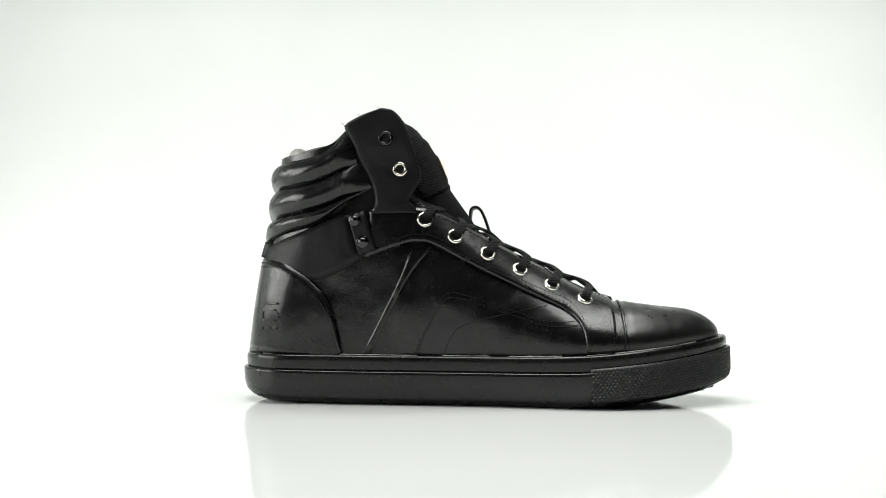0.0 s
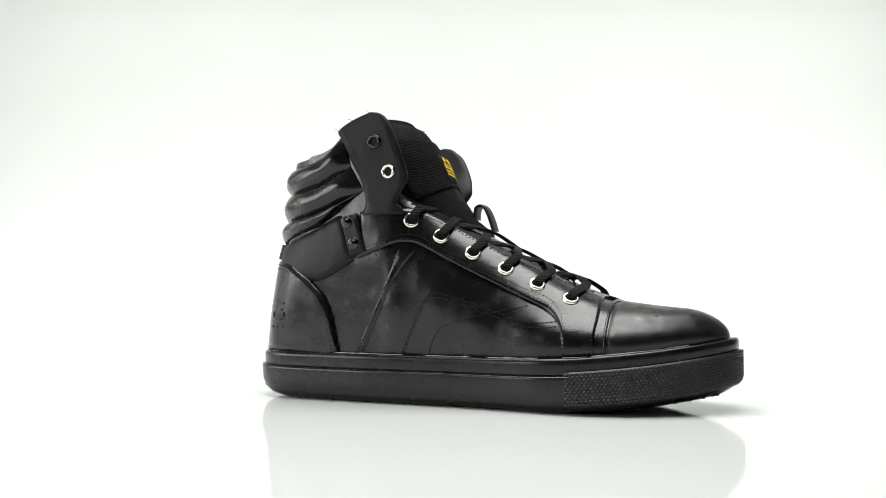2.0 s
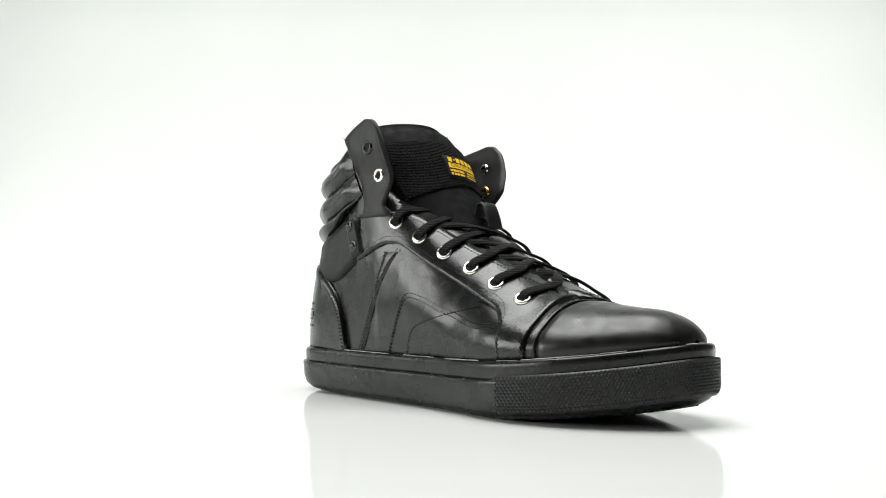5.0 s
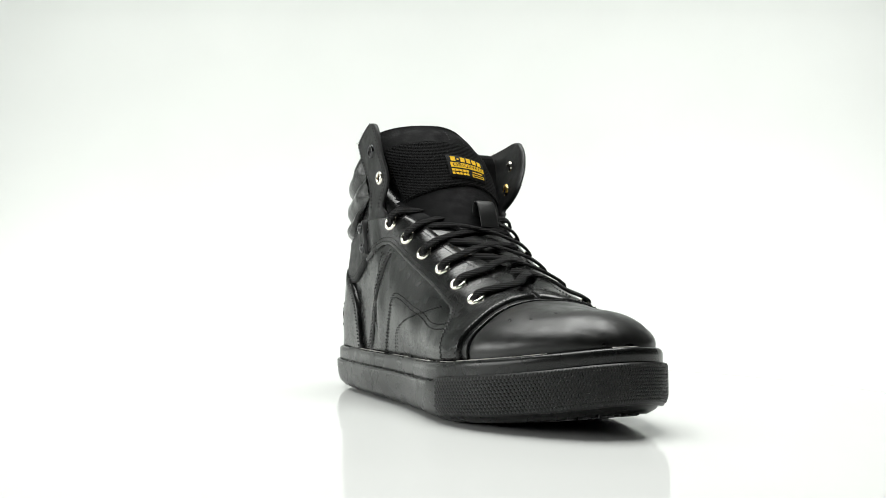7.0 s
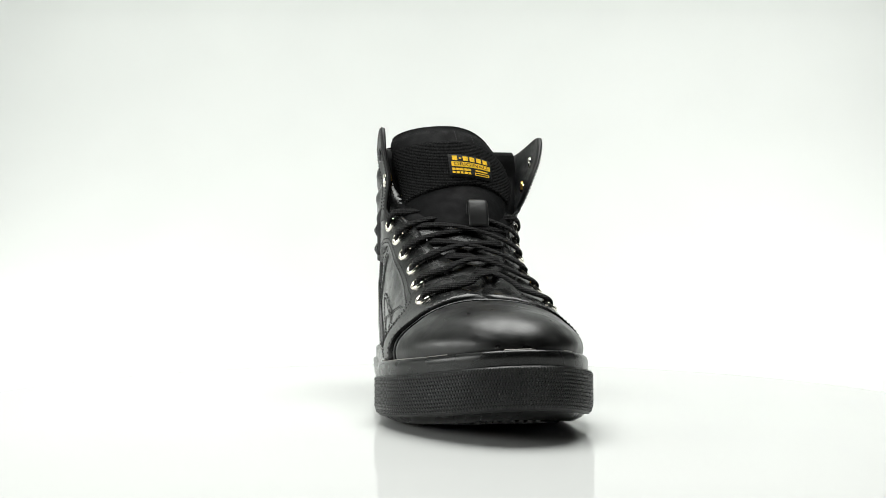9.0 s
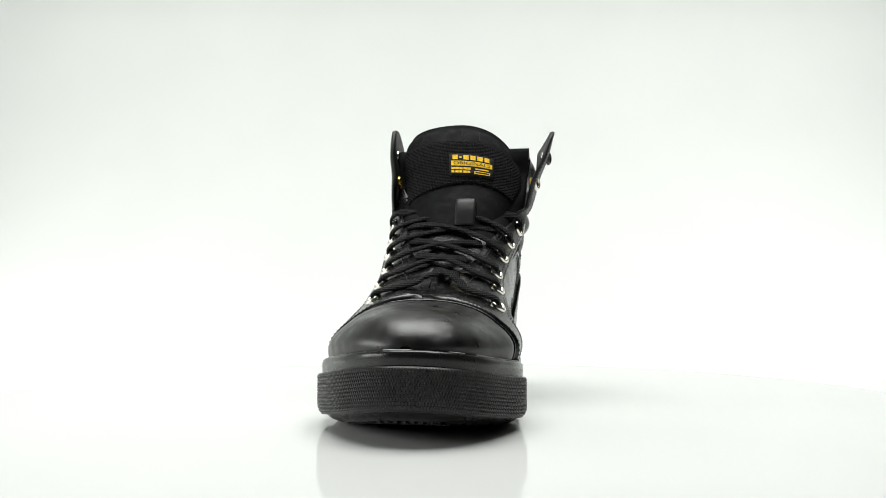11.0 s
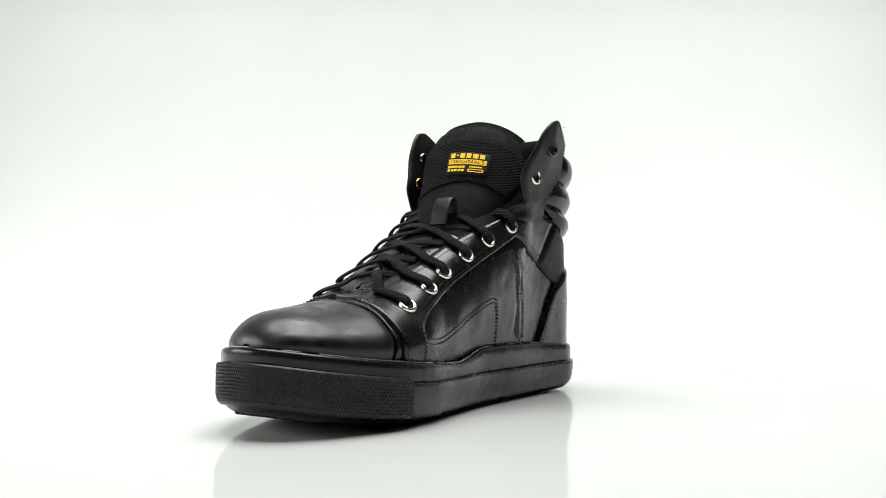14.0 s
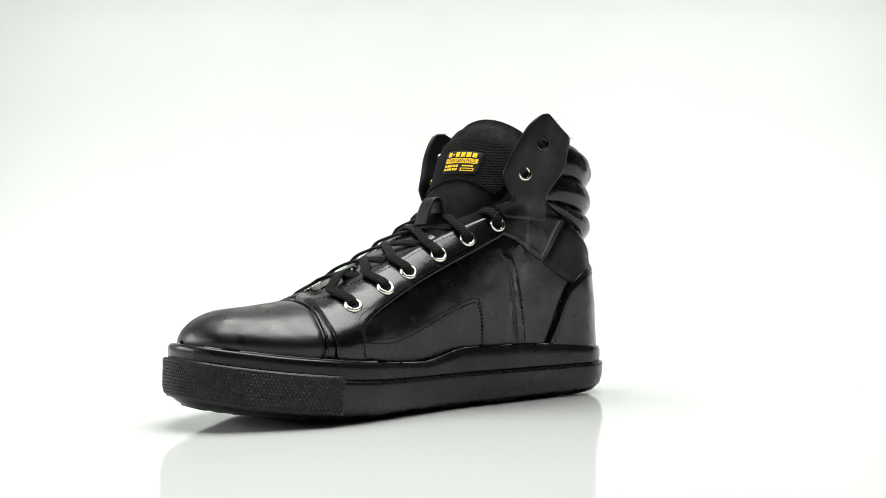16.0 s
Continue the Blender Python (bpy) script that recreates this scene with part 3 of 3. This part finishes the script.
def ankle_band(shoe):
    low = line_r((-0.0375, 0.0918), (-0.0650, 0.0785), (-0.0961, 0.0850)) + [(0.0, 0.0890, 0)] + line_l((-0.0961, 0.0850), (-0.0720, 0.0775), (-0.0430, 0.0900))
    high = line_r((-0.0480, 0.1195), (-0.0766, 0.1075), (-0.1013, 0.0985)) + [(0.0, 0.0965, 0)] + line_l((-0.1013, 0.0985), (-0.0850, 0.1040), (-0.0600, 0.1165))
    band = part("ankle_band", panel(low, high, 0.0017, 70, 10), SUEDE, shoe, "black leather band round the ankle")
    bm = bmesh.new()
    for inset in (0.0022, 0.0046):
        stitches(bm, shift(high, 0, -inset), skin, 0.0017)
        stitches(bm, shift(low, 0, inset), skin, 0.0017)
    seam(bm, band)
    pull = panel([(-0.07, 0.0925, 0), (0.07, 0.0925, 0)], [(-0.07, 0.1030, 0), (0.07, 0.1030, 0)], 0.0042, 14, 8, edge=0.06)
    part("heel_tab", pull, SUEDE, shoe, "small folded leather tab above the heel")
    for side, pts in ((-1, ((-0.0415, 0.1138), (-0.0372, 0.1010))),):
        q = line_r((-0.0395, 0.0920), (-0.0290, 0.0958)), line_r((-0.0475, 0.1175), (-0.0370, 0.1200))
        tab = part("rivet_tab", panel(q[0], q[1], 0.0040, 12, 10, edge=0.05), SUEDE, shoe, "leather tab held by two dark rivets")
        for x, z in pts:
            part("rivet", dome(x, z, side, 0.0040, 0.0038), GUNMETAL, tab, "dark domed metal rivet")


def frame_at(x, z, side, h, put=on):
    p = put(x, z, side, h)
    n = (put(x, z, side, h + 0.002) - p).normalized()
    u = (put(x + 0.003, z, side, h) - p)
    u = (u - n * u.dot(n)).normalized()
    return Matrix.Translation(p) @ Matrix((u, n.cross(u), n)).transposed().to_4x4()


def turned(m, profile, sides=20):
    rows = [[m @ Vector((r * math.cos(2 * math.pi * k / sides), r * math.sin(2 * math.pi * k / sides), z)) for k in range(sides)] for r, z in profile]
    return sheet(rows, round_v=True)


def dome(x, z, side, h, r):
    m = frame_at(x, z, side, h)
    return turned(m, [(r, -0.0005), (r, 0.0006), (r * 0.86, 0.0011), (r * 0.7, 0.0009), (r * 0.62, 0.0014), (r * 0.3, 0.0021), (0.0001, 0.0023)])


def ring_profile(r):
    return [(r * 0.56, -0.0035), (r * 0.56, 0.0002), (r * 0.64, 0.0010), (r * 0.80, 0.0013), (r * 0.96, 0.0007), (r, -0.0004)]


LACED_R = ((-0.0013, 0.1137), (0.0164, 0.1035), (0.0355, 0.0931), (0.0545, 0.0835), (0.0733, 0.0742), (0.0926, 0.0658))
LACED_L = ((-0.0001, 0.1109), (0.0193, 0.1011), (0.0385, 0.0912), (0.0585, 0.0809), (0.0755, 0.0719), (0.0971, 0.0625))


def eyelets(shoe):
    for side, row in ((-1, LACED_R), (1, LACED_L)):
        for x, z in row:
            m = frame_at(x, z, side, 0.0019)
            e = part("eyelet", turned(m, ring_profile(0.0049)), NICKEL, shoe, "shiny nickel eyelet ring")
            # no hole is cut: a black disc gives the shade inside the ring
            part("hole_shade_disc", turned(m, [(0.0027, 0.0002), (0.0001, 0.0001)]), INK, e, "black disc that stands for the shade in the eyelet's hole")


# ---- the free flaps above the facing ----
FLAP_Y_R = knots([(0.110, -0.0290), (0.118, -0.0308), (0.126, -0.0312), (0.1437, -0.0300), (0.1621, -0.0325), (0.182, -0.0330)])
FLAP_Y_L = knots([(0.110, 0.0490), (0.118, 0.0518), (0.126, 0.0555), (0.1410, 0.0604), (0.1582, 0.0674), (0.182, 0.0735)])
FLAP_REAR_L = knots([(0.110, 0.0480), (0.120, 0.0525), (0.135, 0.0570), (0.182, 0.0610)])


def flap_at(x, z, side, h=0.0):
    """The flap's sheet, which grows out of the eyelet facing."""
    if side < 0:
        back = min(1.0, max(0.0, (-0.010 - x) / 0.036))
        p = Vector((x, FLAP_Y_R(z) - 0.001 * back - h, z))
    else:
        back = min(1.0, max(0.0, (-0.020 - x) / 0.034))
        p = Vector((x + 0.25 * h, FLAP_Y_L(z) - (FLAP_Y_L(z) - FLAP_REAR_L(z)) * back**1.2 + 0.96 * h, z))
    u = min(1.0, max(0.0, (z - 0.1165) / 0.0115))
    if u < 1.0:
        u = u * u * (3 - 2 * u)
        p = on(x, min(z, 0.121), side, 0.0013 + h * 0.7).lerp(p, u)
        p.z = z
    return p


def flaps(shoe):
    edges = {
        -1: ([(-0.0057, 0.1180), (-0.0070, 0.1221), (-0.0095, 0.1258), (-0.0038, 0.1372), (-0.0032, 0.1425), (-0.0070, 0.1560), (-0.0098, 0.1650), (-0.0138, 0.1735), (-0.0175, 0.1782), (-0.0210, 0.1803)],
             [(-0.0330, 0.1180), (-0.0301, 0.1250), (-0.0325, 0.1361), (-0.0365, 0.1440), (-0.0405, 0.1520), (-0.0430, 0.1590), (-0.0465, 0.1660), (-0.0485, 0.1710), (-0.0390, 0.1768), (-0.0260, 0.1812)]),
        1: ([(-0.0040, 0.1150), (0.0001, 0.1215), (-0.0080, 0.1255), (-0.0020, 0.1310), (0.0035, 0.1391), (0.0030, 0.1450), (0.0011, 0.1521), (-0.0061, 0.1664), (-0.0135, 0.1732), (-0.0175, 0.1754)],
            [(-0.0420, 0.1150), (-0.0399, 0.1213), (-0.0350, 0.1294), (-0.0400, 0.1370), (-0.0487, 0.1479), (-0.0500, 0.1574), (-0.0515, 0.1667), (-0.0420, 0.1698), (-0.0300, 0.1735), (-0.0210, 0.1760)]),
    }
    for side, (front, back) in edges.items():
        a, b = along([(x, 0, z) for x, z in front], 40), along([(x, 0, z) for x, z in back], 40)
        outer, inner = [], []
        for i in range(40):
            row, rin = [], []
            for j in range(15):
                v = j / 14
                p = a[i].lerp(b[i], v)
                rim_ = i == 39 or j in (0, 14)
                row.append(flap_at(p.x, p.z, side, 0.0004 if rim_ else 0.0014))
                rin.append(flap_at(p.x, p.z, side, -0.0006 if rim_ else -0.0016))
            outer.append(row)
            inner.append(rin)
        bm = sheet(outer)
        sheet(inner, bm=bm)
        loop_o = outer[0] + [r[-1] for r in outer[1:]] + outer[-1][-2::-1] + [r[0] for r in outer[-2:0:-1]]
        loop_i = inner[0] + [r[-1] for r in inner[1:]] + inner[-1][-2::-1] + [r[0] for r in inner[-2:0:-1]]
        sheet([loop_o, loop_i], round_v=True, bm=bm)
        flap = part("collar_flap", bm, SUEDE, shoe, "free black leather flap with two eyelets")
        bm = bmesh.new()
        for inset in (0.0022, 0.0048):
            edge = [(p.lerp(q, inset / max(0.004, (p - q).length))) for p, q in zip(a, b)]
            rear = [(q.lerp(p, inset / max(0.004, (p - q).length))) for p, q in zip(a, b)]
            for ln in (edge[4:38], rear[4:38]):
                stitches(bm, [(p.x * 4, p.z, 0) for p in ln], lambda x, z, h: flap_at(x * 0.25, z, side, h), 0.0014)
        seam(bm, flap)
        for k in range(3):
            tip = flap_at((-0.0483, -0.0390, -0.0270)[k] if side < 0 else (-0.0512, -0.0420, -0.0300)[k], (0.1708, 0.1766, 0.1806)[k] if side < 0 else (0.1664, 0.1692, 0.1730)[k], side)
            way = Vector((random.uniform(-1, 0.6), side * random.uniform(0.2, 0.8), random.uniform(0.3, 1))).normalized()
            bend = Vector((random.uniform(-1, 1), random.uniform(-1, 1), 0)) * 0.0012
            part("frayed_thread", tube(bmesh.new(), along([tip, tip + way * 0.0015, tip + way * 0.0030 + bend], 8), 0.00013, 5), THREAD, flap)
        pair = ((-0.0153, 0.1442), (-0.0236, 0.1626)) if side < 0 else ((-0.0120, 0.1409), (-0.0196, 0.1583))
        for (x, z), mat, label in zip(pair, (NICKEL, GUNMETAL), ("shiny nickel eyelet ring", "dark metal eyelet ring")):
            m = frame_at(x, z, side, 0.0014, put=flap_at)
            e = part("eyelet", turned(m, ring_profile(0.0046)), mat, flap, label)
            # black disc as the shade in the ring, the leather is uncut
            part("hole_shade_disc", turned(m, [(0.0027, 0.0002), (0.0001, 0.0001)]), INK, e)
            mi = frame_at(x, z, side, -0.0016, put=flap_at) @ pose(0, 0, 0, 180, 0, 0)
            part("eyelet_back", turned(mi, ring_profile(0.0044)), BRASS if mat is NICKEL else NICKEL, e, "back ring of the eyelet")


# ---- tongue ----
TONGUE_X = knots([(0.100, 0.036), (0.1258, 0.0180), (0.1406, 0.0080), (0.1588, 0.0000), (0.172, -0.0085), (0.178, -0.0140), (0.181, -0.021)])
TONGUE_W = knots([(0.100, 0.027), (0.126, 0.0345), (0.145, 0.0395), (0.160, 0.0410), (0.172, 0.0405), (0.181, 0.038)])


def tongue_at(v, z, h=0.0):
    """v from -1 to 1 across; h metres proud."""
    def at(v, z):
        f = v * 1.25
        w = TONGUE_W(z)
        return Vector((TONGUE_X(z) - 0.030 * (1 - math.cos(f)), 0.0137 - 0.08 * max(0.0, z - 0.145) + w * math.sin(f), z - (0.005 if v < 0 else 0.022) * v * v * min(1.0, max(0.0, (z - 0.13) / 0.045))))
    p = at(v, z)
    n = (at(v + 0.01, z) - at(v - 0.01, z)).cross(at(v, z + 0.0005) - at(v, z - 0.0005)).normalized()
    return p + n * h


def tongue(shoe):
    rows = []
    zs = [0.104 + 0.0765 * k / 24 for k in range(25)]
    for z in zs:
        rows.append([tongue_at(-1 + i / 20, z) for i in range(41)])
    for k in range(1, 9):
        f = math.pi * k / 8
        rows.append([tongue_at((-1 + i / 20) * (1 - 0.03 * k / 8), 0.1805, 0.0045 * (math.cos(f) - 1)) + Vector((0, 0, 0.0042 * math.sin(f))) for i in range(41)])
    for k in range(8):
        rows.append([tongue_at((-1 + i / 20) * 0.97, 0.1805 - 0.009 * (k + 1), -0.009) for i in range(41)])
    tg = part("tongue", sheet(rows), NYLON, shoe, "padded black cloth tongue standing above the laces")
    for side, j in ((-1, 0), (1, 40)):
        path = [tongue_at(side * 0.99, z, -0.0045) for z in zs]
        part("tongue_edge", tube(bmesh.new(), path, 0.0046, 8), NYLON, tg)
    def tput(x, z, h):
        return tongue_at(x, z, h)
    lo, hi = [(-0.97, 0.1270, 0), (0.15, 0.1390, 0), (0.97, 0.1270, 0)], [(-0.95, 0.1680, 0), (0.0, 0.1690, 0), (0.95, 0.1680, 0)]
    canvas = part("tongue_panel", panel(lo, hi, 0.0010, 40, 14, put=tput), KNIT, tg, "ribbed black canvas panel across the tongue")
    bm = bmesh.new()
    stitches(bm, shift(lo, 0, 0.0016), tput, 0.0010)
    stitches(bm, shift(hi, 0, -0.0016), tput, 0.0010)
    stitches(bm, [(0.28, 0.170, 0), (0.28, 0.178, 0)], tput, 0.0002)
    stitches(bm, [(0.05, 0.170, 0), (0.05, 0.178, 0)], tput, 0.0002)
    seam(bm, canvas)
    label_patch(tg)


# label: u across 0..1, v up 0..1
LABEL_V0, LABEL_V1, LABEL_Z0, LABEL_Z1 = -0.112, 0.460, 0.1440, 0.1590


def on_label(u, v, h):
    return tongue_at(LABEL_V0 + (LABEL_V1 - LABEL_V0) * u, LABEL_Z0 + (LABEL_Z1 - LABEL_Z0) * v - 0.0013 * u, 0.0010 + h)


def label_patch(tg):
    def patch(u0, v0, u1, v1, h, n=6):
        rows = [[on_label(u0 + (u1 - u0) * i / n, v0 + (v1 - v0) * j / 2, h) for j in range(3)] for i in range(n + 1)]
        return sheet(rows)
    lo, hi = [(0, 0, 0), (1, 0, 0)], [(0, 1, 0), (1, 1, 0)]
    patch_ob = part("woven_label", panel(lo, hi, 0.0009, 16, 8, put=on_label, edge=0.02), INK, tg, "black woven label with yellow print")
    bm = bmesh.new()
    for ln in ([(0.02, 0.05, 0), (0.98, 0.05, 0)], [(0.02, 0.95, 0), (0.98, 0.95, 0)]):
        stitches(bm, ln, on_label, 0.0009, pitch=0.0016, size=0.0002)
    seam(bm, patch_ob)
    # top line: plain bars in the place of the maker's name
    x = 0.09
    for wdt in (0.11, 0.0, 0.11, 0.11, 0.12, 0.11):
        if wdt:
            part("printed_bar", patch(x, 0.72, x + wdt, 0.92, 0.0011, 3), YELLOW, patch_ob)
            x += wdt + 0.035
        else:
            part("printed_bar", patch(x, 0.79, x + 0.05, 0.85, 0.0011, 2), YELLOW, patch_ob)
            x += 0.085
    band = part("printed_band", patch(0.06, 0.44, 0.94, 0.66, 0.0011, 10), YELLOW, patch_ob, "yellow printed band")
    words(band, "ORIGINALS", 0.11, 0.475, 0.78, 0.15)
    for i in range(5):
        for j in range(2):
            part("printed_bar", patch(0.06 + 0.085 * i, 0.12 + 0.15 * j, 0.12 + 0.085 * i + 0.01 * (j + i % 2), 0.22 + 0.15 * j, 0.0011, 2), YELLOW, patch_ob)
    part("printed_bar", patch(0.57, 0.30, 0.86, 0.36, 0.0011, 3), YELLOW, patch_ob)
    for r in ((0.55, 0.20, 0.90, 0.235), (0.55, 0.10, 0.90, 0.135), (0.55, 0.135, 0.575, 0.20), (0.875, 0.135, 0.90, 0.20)):
        part("printed_bar", patch(*r, 0.0011, 3), YELLOW, patch_ob)


def words(parent, text, u0, v0, wide, high):
    """Letters laid on the label."""
    curve = bpy.data.curves.new("letters", "FONT")
    curve.body, curve.size = text, 1.0
    tmp = new("letters", curve)
    dg = bpy.context.evaluated_depsgraph_get()
    me = bpy.data.meshes.new_from_object(tmp.evaluated_get(dg))
    bpy.data.objects.remove(tmp)
    xs = [v.co.x for v in me.vertices]
    ys = [v.co.y for v in me.vertices]
    x0, x1, y0, y1 = min(xs), max(xs), min(ys), max(ys)
    for v in me.vertices:
        v.co = on_label(u0 + wide * (v.co.x - x0) / (x1 - x0), v0 + high * (v.co.y - y0) / (y1 - y0), 0.0014)
    me.materials.append(INK)
    ob = new("lettering", me)
    ob.parent = parent
    tagged(ob, "black lettering reading " + text)


# ---- laces ----
def lace(shoe, pts, ups, label=""):
    path = along(pts, 46)
    up = [Vector(u).normalized() for u in along(ups, 46)]
    ob = part("lace", tube(bmesh.new(), path, 0.0027, 12, flat=0.34, ups=up), CORD, shoe, label)
    return ob


def lacing(shoe):
    def ridge(x, y, h):
        z = RIDGE(x) + h
        return Vector((x, y, z))
    for i in range(6):
        for side, mine, other in ((-1, LACED_R, LACED_L), (1, LACED_L, LACED_R)):
            x, z = mine[i]
            j = max(0, i - 1)
            ox, oz = other[j]
            n0 = (on(x, z, side, 0.004) - on(x, z, side, 0.002)).normalized()
            e0 = on(x, z, side, 0.0)
            e1 = on(x + 0.0005, z + 0.0012, side, 0.0042)
            e2 = on(x + 0.003, z + 0.0058, side, 0.0040)
            far = on(ox + 0.0045, oz + 0.0068, -side, 0.0010)
            if i == 0:
                far = on(ox + 0.004, oz + 0.0062, -side, 0.0026)
            cx = 0.5 * (e2.x + far.x)
            lift = 0.0006 if side < 0 else 0.0028
            bulge = max(0.003, RIDGE(cx) + lift - 0.5 * (e2.z + far.z)) * (0.55 if i == 0 else 1.0)
            over = []
            for f in (0.16, 0.33, 0.5, 0.67, 0.84):
                over.append(e2.lerp(far, f) + Vector((0.25, 0, 1.0)) * bulge * 4 * f * (1 - f))
            out = Vector((0.5, 0, 0.87))
            tilt = [out + Vector((0, side * k, 0)) for k in (0.5, 0.25, 0.0, -0.25, -0.5)]
            lace(shoe, [e0, e1, e2, *over, far], [n0, n0, n0 + out, *tilt, out + Vector((0, -side * 0.7, 0))], "flat black braided lace")
    # the leather loop that keeps the lace
    way = along([(0.0345, 0.0215, 0.1105), (0.0318, 0.0215, 0.1190), (0.0288, 0.0215, 0.1250), (0.0258, 0.0215, 0.1268), (0.0228, 0.0215, 0.1250), (0.0220, 0.0215, 0.1180)], 26)
    up = []
    for k, p in enumerate(way):
        d = way[min(k + 1, 25)] - way[max(k - 1, 0)]
        up.append(Vector((-d.z, 0, d.x)).normalized() * (-1 if d.z > 0 or d.x < 0 else 1))
    part("lace_loop", tube(bmesh.new(), way, 0.0060, 12, flat=0.16, ups=up), SUEDE, shoe, "small leather loop holding the lace")


def build_shoe():
    shoe = new("shoe")
    tagged(shoe, "black leather high-top sneaker with nickel eyelets standing on white acrylic", "shoe")
    sole(shoe)
    bumper(shoe)
    upper(shoe)
    pads(shoe)
    side_panels(shoe)
    ankle_band(shoe)
    eyelets(shoe)
    flaps(shoe)
    tongue(shoe)
    lacing(shoe)
    return shoe


SHOE = build_shoe()


def motions():
    """The turntable: it turns about its own axis, which stands a little off the shoe's origin."""
    axis = Vector((0.0044, 0.0016, SINK))
    rows, spin = [], []
    for k in range(33):
        s = k / 16 - 1
        a = -73.72 - 68.89 * s - 0.35 * s * s + 1.62 * s**3
        rows.append((k / 2, pose(0, 0, 0, 0, 0, a) @ Matrix.Translation(-axis)))
        spin.append((k / 2, pose(0, 0, 0, 0, 0, a)))
    walk(SHOE, rows)
    walk(PLATE, spin)


motions()
